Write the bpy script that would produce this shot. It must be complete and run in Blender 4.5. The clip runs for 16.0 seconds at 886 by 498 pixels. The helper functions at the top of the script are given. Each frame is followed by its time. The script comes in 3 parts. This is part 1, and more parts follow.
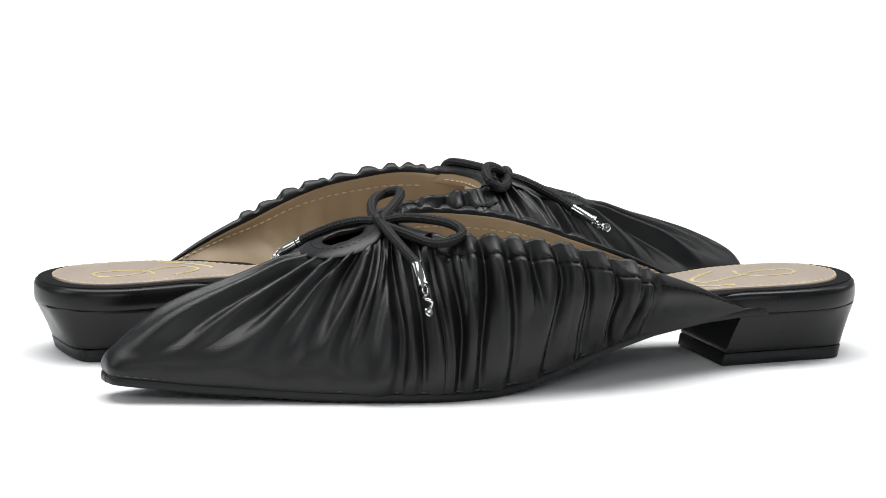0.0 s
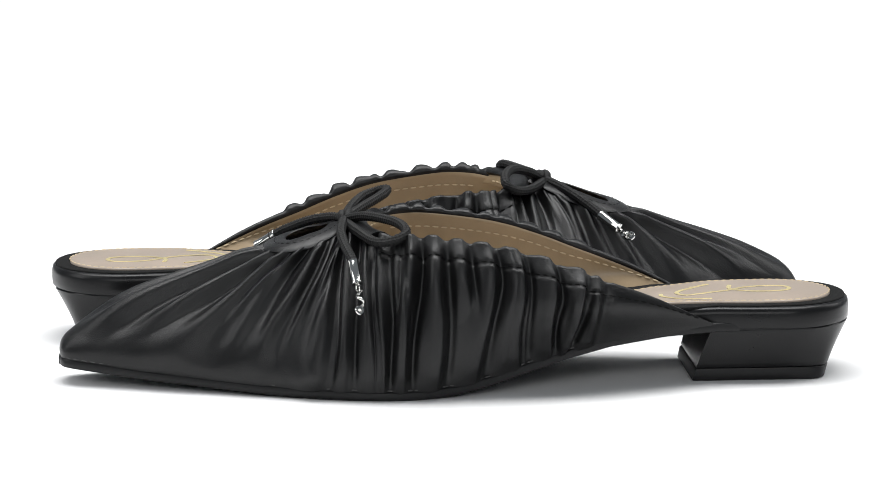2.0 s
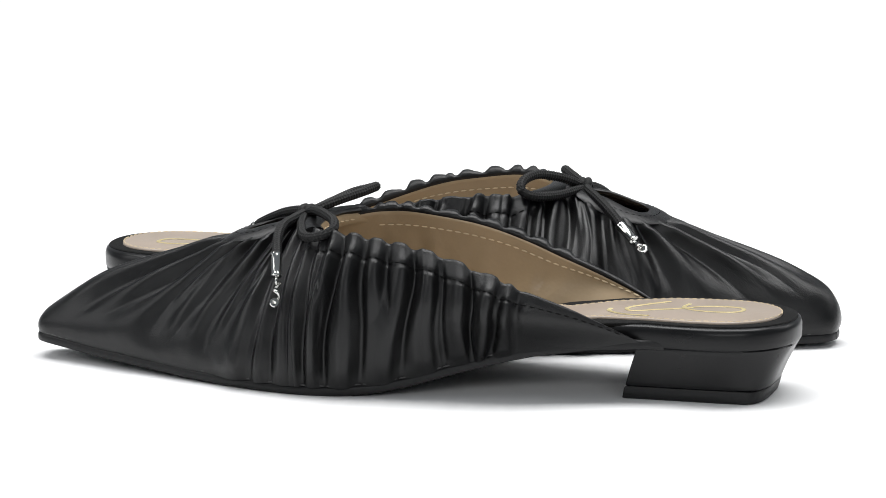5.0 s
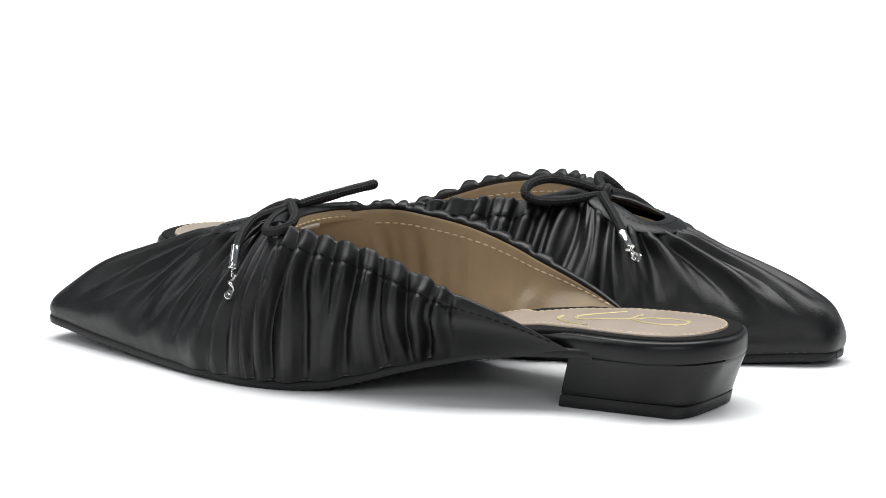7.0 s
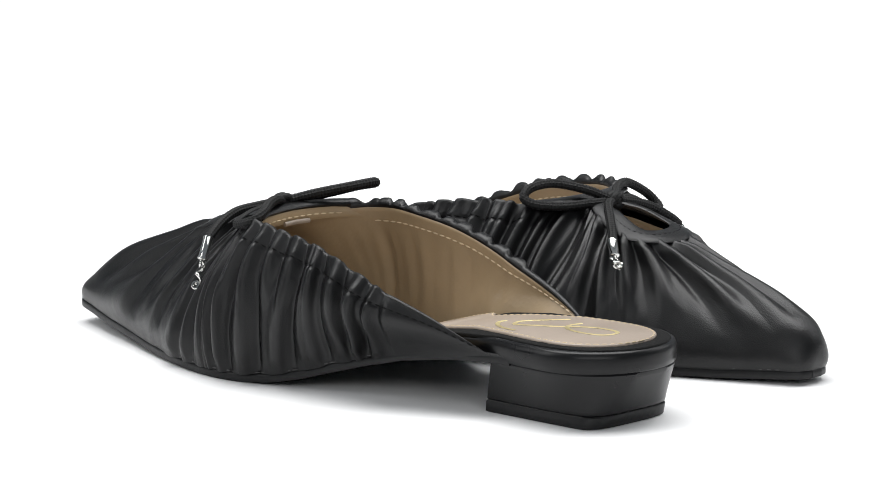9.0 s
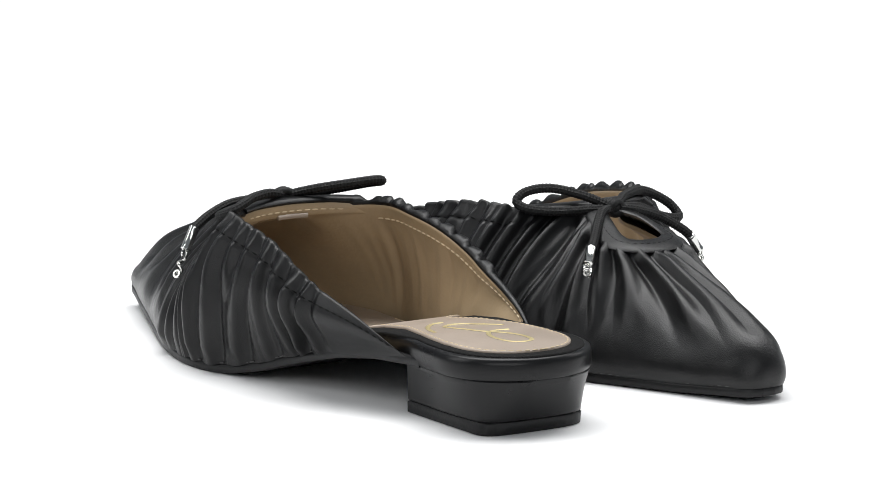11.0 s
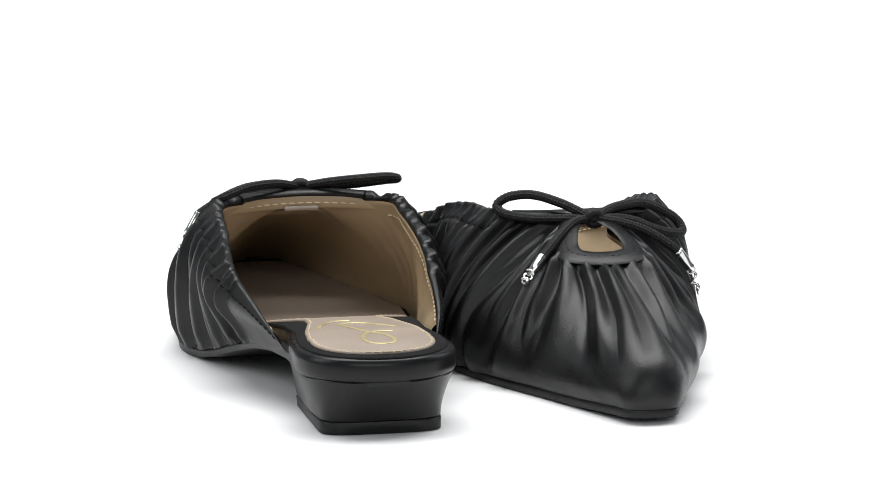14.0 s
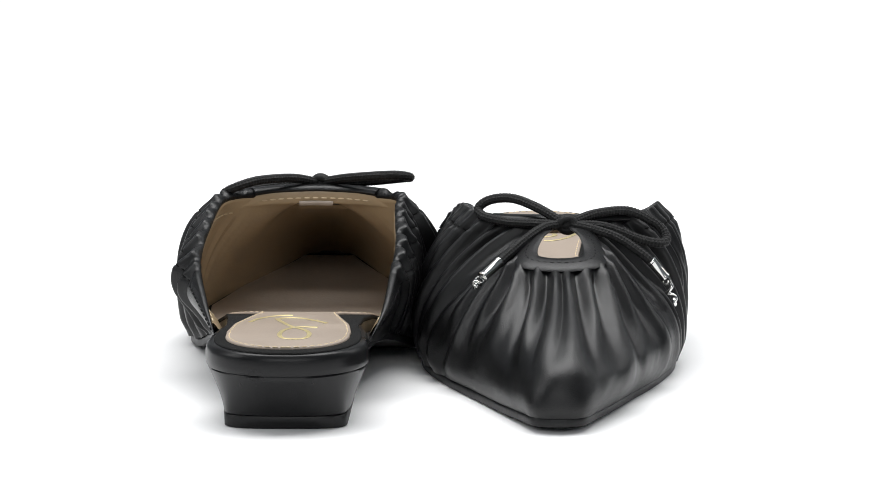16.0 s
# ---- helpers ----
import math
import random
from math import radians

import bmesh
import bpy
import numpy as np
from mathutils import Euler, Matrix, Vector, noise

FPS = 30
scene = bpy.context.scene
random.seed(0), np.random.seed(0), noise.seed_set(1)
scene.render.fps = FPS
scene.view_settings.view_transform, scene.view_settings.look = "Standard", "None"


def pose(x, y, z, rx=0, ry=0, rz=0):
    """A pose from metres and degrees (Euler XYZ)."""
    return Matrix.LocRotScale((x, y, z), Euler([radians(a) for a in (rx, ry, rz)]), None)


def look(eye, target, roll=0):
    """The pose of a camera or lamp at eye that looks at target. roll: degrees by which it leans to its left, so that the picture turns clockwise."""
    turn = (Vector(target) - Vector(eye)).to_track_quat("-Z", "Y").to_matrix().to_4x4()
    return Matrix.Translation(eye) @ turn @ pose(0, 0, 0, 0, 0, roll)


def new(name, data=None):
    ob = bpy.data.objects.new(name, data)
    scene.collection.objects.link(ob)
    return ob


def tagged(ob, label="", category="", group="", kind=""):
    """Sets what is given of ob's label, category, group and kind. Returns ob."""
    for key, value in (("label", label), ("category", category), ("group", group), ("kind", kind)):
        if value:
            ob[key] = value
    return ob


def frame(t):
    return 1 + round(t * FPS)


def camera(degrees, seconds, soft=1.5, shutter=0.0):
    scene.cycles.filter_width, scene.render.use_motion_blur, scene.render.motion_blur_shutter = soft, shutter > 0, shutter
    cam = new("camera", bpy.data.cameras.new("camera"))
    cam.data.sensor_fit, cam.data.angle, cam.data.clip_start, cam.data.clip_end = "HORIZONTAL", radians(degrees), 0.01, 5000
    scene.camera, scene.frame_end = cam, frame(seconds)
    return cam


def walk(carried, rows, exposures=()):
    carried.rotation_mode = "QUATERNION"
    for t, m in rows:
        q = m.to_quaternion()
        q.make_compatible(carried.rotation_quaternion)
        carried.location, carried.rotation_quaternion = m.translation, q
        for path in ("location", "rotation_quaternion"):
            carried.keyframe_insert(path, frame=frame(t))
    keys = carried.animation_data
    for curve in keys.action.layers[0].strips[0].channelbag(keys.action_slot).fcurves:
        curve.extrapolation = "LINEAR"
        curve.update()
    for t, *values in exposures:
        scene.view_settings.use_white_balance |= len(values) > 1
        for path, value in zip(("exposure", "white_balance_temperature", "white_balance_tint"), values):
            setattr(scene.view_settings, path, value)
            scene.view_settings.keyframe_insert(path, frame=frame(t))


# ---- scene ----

# A pair of black gathered-leather mules on a white studio turntable. The camera stands still.
cam = camera(12.0, 16.0, soft=0.85)
EYE = (0.0, -1.5194, 0.3107)
AIM = (EYE[0] + math.sin(radians(0.154)) * math.cos(radians(10.204)),
       EYE[1] + math.cos(radians(0.154)) * math.cos(radians(10.204)),
       EYE[2] - math.sin(radians(10.204)))
walk(cam, [(0.0, look(EYE, AIM, -0.135)), (16.0, look(EYE, AIM, -0.135))])

# turntable angle in degrees, second by second
SPIN = [(0, 0.45), (0.5, -3.35), (1, -6.95), (1.5, -10.75), (2, -14.25), (2.5, -17.60), (3, -20.96), (3.5, -24.27), (4, -27.64),
        (6.5, -44.57), (7.5, -51.57), (9, -61.85), (11.5, -79.38), (13, -89.71), (14.5, -99.99), (16, -110.32)]


def spin(t):
    return float(np.interp(t, [a for a, b in SPIN], [b for a, b in SPIN]))


# ---- light: a bright white photo studio ----
world = bpy.data.worlds.new("studio")
scene.world = world
world.use_nodes = True
world.node_tree.nodes["Background"].inputs[0].default_value = (0.84, 0.92, 1.0, 1)
world.node_tree.nodes["Background"].inputs[1].default_value = 0.19


def softbox(name, eye, target, sx, sy, watts):
    data = bpy.data.lights.new(name, "AREA")
    data.shape, data.size, data.size_y, data.energy = "RECTANGLE", sx, sy, watts
    ob = new(name, data)
    ob.matrix_world = look(eye, target)
    return ob


softbox("softbox_top", (0, 0.30, 1.75), (0, 0.15, 0), 2.2, 1.1, 52)
softbox("softbox_front", (0, -2.3, 1.15), (0, 0, 0.04), 2.4, 0.6, 15)
softbox("softbox_left", (-1.5, -0.2, 1.0), (0, 0, 0.03), 0.6, 0.9, 6)
softbox("softbox_right", (1.5, 0.7, 1.1), (0, 0, 0.03), 0.6, 0.9, 5)


# ---- materials ----
def material(name, colour, rough, metal=0.0, grain=0.0, scale=800.0, mottle=0.12, spec=0.5, coat=0.0, fibre=0.0):
    m = bpy.data.materials.new(name)
    m.use_nodes = True
    nt = m.node_tree
    b = nt.nodes["Principled BSDF"]
    b.inputs["Roughness"].default_value = rough
    b.inputs["Metallic"].default_value = metal
    b.inputs["Specular IOR Level"].default_value = spec
    b.inputs["Coat Weight"].default_value = coat
    b.inputs["Coat Roughness"].default_value = 0.25
    tc = nt.nodes.new("ShaderNodeTexCoord")
    n = nt.nodes.new("ShaderNodeTexNoise")
    n.inputs["Scale"].default_value, n.inputs["Detail"].default_value = 60.0, 5
    nt.links.new(tc.outputs["Object"], n.inputs["Vector"])
    r = nt.nodes.new("ShaderNodeMapRange")
    r.inputs[1].default_value, r.inputs[2].default_value = 0.3, 0.7
    r.inputs[3].default_value, r.inputs[4].default_value = 1 - mottle, 1 + mottle
    nt.links.new(n.outputs["Fac"], r.inputs[0])
    v = nt.nodes.new("ShaderNodeVectorMath")
    v.operation = "SCALE"
    v.inputs[0].default_value = colour
    nt.links.new(r.outputs[0], v.inputs["Scale"])
    nt.links.new(v.outputs[0], b.inputs["Base Color"])
    rr = nt.nodes.new("ShaderNodeMapRange")
    rr.inputs[1].default_value, rr.inputs[2].default_value = 0.3, 0.7
    rr.inputs[3].default_value, rr.inputs[4].default_value = max(rough - 0.06, 0.02), min(rough + 0.06, 1)
    nt.links.new(n.outputs["Fac"], rr.inputs[0])
    nt.links.new(rr.outputs[0], b.inputs["Roughness"])
    if grain:
        g = nt.nodes.new("ShaderNodeTexVoronoi")
        g.inputs["Scale"].default_value = scale
        nt.links.new(tc.outputs["Object"], g.inputs["Vector"])
        g2 = nt.nodes.new("ShaderNodeTexNoise")
        g2.inputs["Scale"].default_value, g2.inputs["Detail"].default_value = scale * 0.4, 4
        nt.links.new(tc.outputs["Object"], g2.inputs["Vector"])
        add = nt.nodes.new("ShaderNodeMath")
        nt.links.new(g.outputs["Distance"], add.inputs[0])
        nt.links.new(g2.outputs["Fac"], add.inputs[1])
        bump = nt.nodes.new("ShaderNodeBump")
        bump.inputs["Strength"].default_value, bump.inputs["Distance"].default_value = grain, 0.0004
        nt.links.new(add.outputs[0], bump.inputs["Height"])
        nt.links.new(bump.outputs[0], b.inputs["Normal"])
    return m


LEATHER = material("black_nappa_leather", (0.0035, 0.0035, 0.0038), 0.35, grain=0.20, scale=2700, spec=0.36)
SMOOTH = material("smooth_black_leather", (0.0045, 0.0045, 0.005), 0.32, grain=0.06, scale=2600, spec=0.28)
RUBBER = material("black_rubber", (0.007, 0.007, 0.0075), 0.45, grain=0.1, spec=0.3)
CORD = material("black_braided_cord", (0.006, 0.006, 0.006), 0.6, grain=0.4, scale=2400, spec=0.3)
FABRIC = material("black_fabric", (0.005, 0.005, 0.005), 0.8, grain=0.5, scale=2400, spec=0.2)
LINING = material("tan_lining_leather", (0.385, 0.285, 0.172), 0.36, grain=0.12, scale=700, mottle=0.07)
SOCK = material("beige_insole_leather", (0.36, 0.295, 0.24), 0.36, grain=0.10, scale=900, mottle=0.05)
THREAD = material("tan_thread", (0.64, 0.52, 0.34), 0.6)
DARK_THREAD = material("black_thread", (0.004, 0.004, 0.004), 0.7, spec=0.1)
WELT_THREAD = material("grey_waxed_thread", (0.045, 0.045, 0.045), 0.5)
CHROME = material("polished_nickel", (0.62, 0.62, 0.60), 0.10, metal=1.0, mottle=0.03)
GOLD = material("gold_foil", (1.0, 0.86, 0.48), 0.42, metal=1.0, mottle=0.05)
PAPER = material("white_sweep_paper", (0.90, 0.90, 0.90), 0.7, mottle=0.006, spec=0.2)


# ---- small mesh tools ----
def part(name, bm, mat, parent=None, label="", smooth=True):
    me = bpy.data.meshes.new(name)
    bmesh.ops.recalc_face_normals(bm, faces=bm.faces)
    bm.to_mesh(me)
    bm.free()
    me.materials.append(mat)
    if smooth:
        for p in me.polygons:
            p.use_smooth = True
        if name not in ("upper", "lining"):
            me.set_sharp_from_angle(angle=radians(48))
    ob = new(name, me)
    if parent:
        ob.parent = parent
    if label:
        ob["label"] = label
    return ob


def grid_into(bm, pts, close_u=False):
    """Quads over an array of points, rows x columns x 3."""
    nr, nc = pts.shape[:2]
    vs = [[bm.verts.new(pts[i, j]) for j in range(nc)] for i in range(nr)]
    for i in range(nr - 1):
        for j in range(nc if close_u else nc - 1):
            k = (j + 1) % nc
            bm.faces.new((vs[i][j], vs[i][k], vs[i + 1][k], vs[i + 1][j]))
    return vs


def smooth_path(pts, n, closed=False):
    """A Catmull-Rom curve through a few points, n samples."""
    p = np.array(pts, float)
    k = len(p)
    if closed:
        q = np.concatenate([p[-1:], p, p[:2]])
        t = np.linspace(0, k, n, endpoint=False)
    else:
        q = np.concatenate([2 * p[:1] - p[1:2], p, 2 * p[-1:] - p[-2:-1]])
        t = np.linspace(0, k - 1, n)
    i = np.minimum(t.astype(int), (k if closed else k - 1) - 1)
    f = (t - i)[:, None]
    a, b, c, d = q[i], q[i + 1], q[i + 2], q[i + 3]
    return 0.5 * (2 * b + (c - a) * f + (2 * a - 5 * b + 4 * c - d) * f ** 2 + (3 * b - a - 3 * c + d) * f ** 3)


def sweep(bm, path, ru, rv=None, sides=10, closed=False, up=(0, 0, 1), taper=None):
    """A tube along a path; ru across, rv along 'up'."""
    rv = rv or ru
    path = np.array(path)
    n = len(path)
    if closed:
        tan = np.roll(path, -1, 0) - np.roll(path, 1, 0)
    else:
        tan = np.gradient(path, axis=0)
    tan /= np.linalg.norm(tan, axis=1)[:, None] + 1e-12
    side = np.cross(tan, np.array(up, float))
    bad = np.linalg.norm(side, axis=1) < 0.15
    side[bad] = np.cross(tan[bad], np.array((0.9, 0.3, 0.1)))
    side /= np.linalg.norm(side, axis=1)[:, None]
    nor = np.cross(side, tan)
    ang = np.linspace(0, 2 * math.pi, sides, endpoint=False)
    k = np.ones(n) if taper is None else taper
    ring = path[:, None] + (np.cos(ang)[None, :, None] * side[:, None] * ru + np.sin(ang)[None, :, None] * nor[:, None] * rv) * k[:, None, None]
    if closed:
        ring = np.concatenate([ring, ring[:1]])
    vs = grid_into(bm, ring, close_u=True)
    if not closed:
        bm.faces.new(vs[0])
        bm.faces.new(list(reversed(vs[-1])))


def braid(bm, pts, radius):
    """A round braided cord through a few points."""
    rough = smooth_path(pts, 200)
    cum = np.concatenate([[0], np.cumsum(np.linalg.norm(np.diff(rough, axis=0), axis=1))])
    n = int(cum[-1] / 0.00022)
    d = np.linspace(0, cum[-1], n)
    path = np.stack([np.interp(d, cum, rough[:, i]) for i in range(3)], 1)
    start = len(bm.verts)
    sweep(bm, path, radius, sides=20)
    bm.verts.ensure_lookup_table()
    ang = np.linspace(0, 2 * math.pi, 20, endpoint=False)
    for i in range(n):
        for j in range(20):
            w = 1 + 0.12 * math.sin(5 * ang[j] + d[i] * 2600) * math.sin(5 * ang[j] - d[i] * 2600)
            v = bm.verts[start + i * 20 + j]
            v.co = Vector(path[i]) + (v.co - Vector(path[i])) * w


def stitches(path, length, gap, r):
    """Small rounded stitches along a path."""
    bm = bmesh.new()
    path = np.array(path)
    seg = np.linalg.norm(np.diff(path, axis=0), axis=1)
    cum = np.concatenate([[0], np.cumsum(seg)])
    d = gap
    while d + length < cum[-1]:
        p = [np.array([np.interp(d + length * f, cum, path[:, i]) for i in range(3)]) for f in (0, 0.3, 0.7, 1)]
        sweep(bm, p, r, sides=6, taper=np.array([0.45, 1, 1, 0.45]))
        d += length + gap
    return bm


def outline_plate(bm, xs, wl, wr, zb, zt, edge=0.0012):
    """A solid plate with stations along x, half widths left and right, bottom and top heights, and a rounded edge."""
    xs, wl, wr = (np.asarray(a, float) for a in (xs, wl, wr))
    n = len(xs)
    loop = np.concatenate([np.stack([xs, wl], 1), np.stack([xs, -wr], 1)[::-1]])
    zb = np.concatenate([zb, zb[::-1]])
    zt = np.concatenate([zt, zt[::-1]])
    tan = np.roll(loop, -1, 0) - np.roll(loop, 1, 0)
    nor = np.stack([-tan[:, 1], tan[:, 0]], 1)
    nor /= np.linalg.norm(nor, axis=1)[:, None] + 1e-12
    if wl[0] < 0.002:
        nor[0] = nor[-1] = (-1, 0)
    if wl[-1] < 0.002:
        nor[n - 1] = nor[n] = (1, 0)
    rows = []
    for inset, h in ((0.35, 0.0), (0.1, 0.06), (0.0, 0.32), (0.0, 0.68), (0.3, 0.90), (1.0, 1.0)):
        p = loop - nor * inset * edge
        p[:, 1] = np.where(np.sign(p[:, 1]) * np.sign(loop[:, 1]) < 0, 0, p[:, 1])
        rows.append(np.column_stack([p, zb + (zt - zb) * h]))
    vs = grid_into(bm, np.array(rows), close_u=True)
    for row in (vs[0], vs[-1]):
        for i in range(n - 1):
            bm.faces.new((row[i], row[i + 1], row[2 * n - 2 - i], row[2 * n - 1 - i]))
    bmesh.ops.remove_doubles(bm, verts=bm.verts, dist=2e-6)


def ease(x, a, b):
    t = np.clip((np.asarray(x, float) - a) / (b - a), 0, 1)
    return t * t * (3 - 2 * t)


# ---- the shoe: x runs from heel to toe, y to its left, z up ----
SOLE_X = [-0.01, 0.0375, 0.056, 0.076, 0.092, 0.106, 0.118, 0.130, 0.145, 0.20, 0.24, 0.268]
SOLE_Z = [0.0190, 0.0188, 0.0178, 0.0150, 0.0112, 0.0073, 0.0037, 0.0012, 0.0, 0.0003, 0.0014, 0.0031]
EDGE = [(0.2685, 0.0), (0.2665, 0.0078), (0.2540, 0.0130), (0.2220, 0.0250), (0.2030, 0.0325), (0.1880, 0.0380),
        (0.1740, 0.0422), (0.1660, 0.0440), (0.1590, 0.0450), (0.1520, 0.0452), (0.1420, 0.0442), (0.1280, 0.0410),
        (0.1130, 0.0372), (0.1000, 0.0342), (0.0870, 0.0318), (0.0630, 0.0285), (0.0360, 0.0256)]
TOP_XY = [(0.1980, 0.0), (0.1976, 0.0050), (0.1955, 0.0110), (0.1905, 0.0148), (0.1830, 0.0153), (0.1750, 0.0128),
          (0.1680, 0.0095), (0.1620, 0.0150), (0.1565, 0.0235), (0.1490, 0.0308), (0.1390, 0.0345), (0.1250, 0.0360),
          (0.1110, 0.0368), (0.0970, 0.0378), (0.0826, 0.0374), (0.0610, 0.0328), (0.0360, 0.0256)]
TOP_Z = [0.0448, 0.0450, 0.0453, 0.0460, 0.0478, 0.0500, 0.0518, 0.0532, 0.0542, 0.0548, 0.0548, 0.0530,
         0.0505, 0.0462, 0.0408, 0.0322, 0.0203]
KNOTS = len(EDGE)


def sole_z(x):
    return np.interp(x, SOLE_X, SOLE_Z)


def seat_half(x):
    """Half width of the footbed."""
    x = np.asarray(x, float)
    w = np.interp(x, [-0.0125, 0.013, 0.028, 0.0375, 0.06, 0.09, 0.115, 0.145, 0.165, 0.20, 0.25, 0.262],
                  [0.0280, 0.0278, 0.0268, 0.0252, 0.0265, 0.0305, 0.036, 0.0425, 0.0435, 0.0345, 0.014, 0.006])
    return w * np.clip(1 - np.clip((0.015 - x) / 0.0275, 0, 1) ** 2.1, 0, 1) ** (1 / 2.1)


def edge_half(x):
    """Half width of the sole's outline."""
    p = np.array(EDGE)
    c = smooth_path(np.concatenate([[(p[1, 0], -p[1, 1])], p]), KNOTS * 40 + 1)[40:]
    o = np.argsort(c[:, 0], kind="stable")
    return np.interp(x, c[o, 0], c[o, 1])


def tail(x0, n=9, span=0.012):
    """Stations that crowd together towards a rounded end."""
    return x0 + span * (1 - np.cos(np.linspace(0, math.pi / 2, n)))


def upper_surface(cols, rows, key=0.0, shift=0.0, inner=1):
    """Base surface of the upper: rows from the sole edge (0) to the top edge (1), columns from left heel round the toe to right heel."""
    b = np.linspace(1, -1, cols)
    k = np.abs(b) * (KNOTS - 1)
    def curve(pts):
        pts = np.array(pts, float)
        lead = pts[1:2].copy()
        lead[:, 1] *= -1
        c = smooth_path(np.concatenate([lead, pts]), (KNOTS) * 100 + 1)
        return c[100:]
    ec = curve(EDGE)
    tc = curve([(x, y, z) for (x, y), z in zip(TOP_XY, TOP_Z)])
    i = k * 100
    g = np.arange(len(ec))
    S = np.stack([np.interp(i, g, ec[:, 0]), np.interp(i, g, ec[:, 1]) * np.sign(b), np.zeros(cols)], 1)
    T = np.stack([np.interp(i, g, tc[:, 0]), np.interp(i, g, tc[:, 1]) * np.sign(b), np.interp(i, g, tc[:, 2])], 1)
    T += np.array([key, 0, -0.36 * key]) * (1 - ease(k, 4.2, 6.6))[:, None]
    S[:, 2] = sole_z(S[:, 0]) + 0.0032 - 0.0030 * ease(k, 13.5, 15.8)
    T[:, 1] -= shift * ease(T[:, 0], 0.075, 0.115) * (1 - 0.3 * ease(T[:, 0], 0.175, 0.2))
    tuck = ((np.sign(b) == inner) * ease(k, 9.0, 11.0) * (1 - ease(k, 14.0, 15.5)))[:, None]
    T[:, 1] -= inner * 0.0030 * tuck[:, 0]
    h = (S - T) * np.array([1, 1, 0])
    H = np.linalg.norm(h, axis=1)
    hd = h / (H[:, None] + 1e-9)
    # outward direction: blends to the edge's own normal along the sides
    tan = np.gradient(S, axis=0)
    out = np.stack([-tan[:, 1], tan[:, 0], 0 * b], 1)
    out /= np.linalg.norm(out, axis=1)[:, None]
    flip = np.sign((out * (S - np.array([0.15, 0, 0]))).sum(1))
    out *= np.where(flip == 0, 1, flip)[:, None]
    side = ease(k, 3.8, 9.2)[:, None]
    strap = ease(k, 13.5, 16.0)[:, None]
    toe = (1 - ease(k, 0.5, 3.0))[:, None]
    tip = (1 - ease(k, 0.8, 2.2))[:, None]
    low = (ease(k, 0.7, 2.2) * (1 - ease(k, 3.8, 7.0)))[:, None]
    dz = (T[:, 2] - S[:, 2])[:, None]
    up = np.array([0, 0, 1.0])
    P1 = S + up * dz * (0.42 + 0.10 * side - 0.21 * low + 0.10 * tip) + out * (0.0066 * (1 - strap) * (1 - low) + 0.0066 * low) * (1 - 0.6 * tuck)
    dirs = hd * (1 - side) + out * side
    P2 = T + dirs * ((0.42 - 0.12 * low) * H[:, None] * (1 - side) + 0.0105 * side * (1 - strap) * (1 - 0.6 * tuck)) - up * ((0.135 + 0.02 * tip + 0.15 * low) * H[:, None] * (1 - side) + 0.013 * side * (1 - strap))
    r = np.linspace(0, 1, rows)[:, None, None]
    P = (1 - r) ** 3 * S + 3 * r * (1 - r) ** 2 * P1 + 3 * r * r * (1 - r) * P2 + r ** 3 * T
    # the toe is lasted round: soften the ridges that run up from the corners of its edge
    half = int(cols * 0.075)
    w = np.exp(-0.5 * (np.arange(-half, half + 1) / (0.025 * cols)) ** 2)
    w /= w.sum()
    soft = sum(wi * np.roll(P, s, axis=1) for wi, s in zip(w, range(-half, half + 1)))
    near = (1 - ease(k, 2.6, 5.2))[None, :, None] * ease(r, 0.02, 0.22) * (1 - ease(r, 0.75, 1.0))
    P = P + (soft - P) * near
    du = np.gradient(P, axis=1)
    dr = np.gradient(P, axis=0)
    n = np.cross(du, dr)
    n /= np.linalg.norm(n, axis=2)[:, :, None] + 1e-12
    if (n[rows // 2, cols // 4] * np.array([0, 1, 0])).sum() < 0:
        n = -n
    return b, k, P, n, dr


# gathers on one side, from the toe line to the strap: place, soft flank, steep flank, height, how far down it reaches
GATHERS = [(0.55, 0.42, 0.36, 3.2, 0.20), (1.55, 0.36, 0.34, 3.0, 0.26), (2.60, 0.40, 0.32, 3.2, 0.12), (3.55, 0.32, 0.30, 2.9, 0.24),
           (4.30, 0.38, 0.28, 3.3, 0.02), (5.00, 0.30, 0.26, 2.8, 0.20), (5.75, 0.38, 0.25, 3.1, -0.3), (6.55, 0.42, 0.26, 3.2, -0.3), (7.45, 0.42, 0.24, 3.2, -0.3),
           (8.30, 0.38, 0.20, 3.3, -0.3), (8.85, 0.24, 0.18, 2.2, 0.2), (9.35, 0.34, 0.17, 3.3, -0.3), (10.0, 0.30, 0.14, 3.4, -0.3),
           (10.65, 0.32, 0.12, 2.9, 0.30), (11.35, 0.34, 0.12, 3.4, -0.3), (11.75, 0.18, 0.15, 2.0, -0.3), (12.2, 0.32, 0.12, 3.4, -0.3),
           (12.95, 0.36, 0.11, 3.2, -0.3), (13.55, 0.30, 0.11, 3.2, -0.3), (14.02, 0.24, 0.10, 3.0, -0.3)]


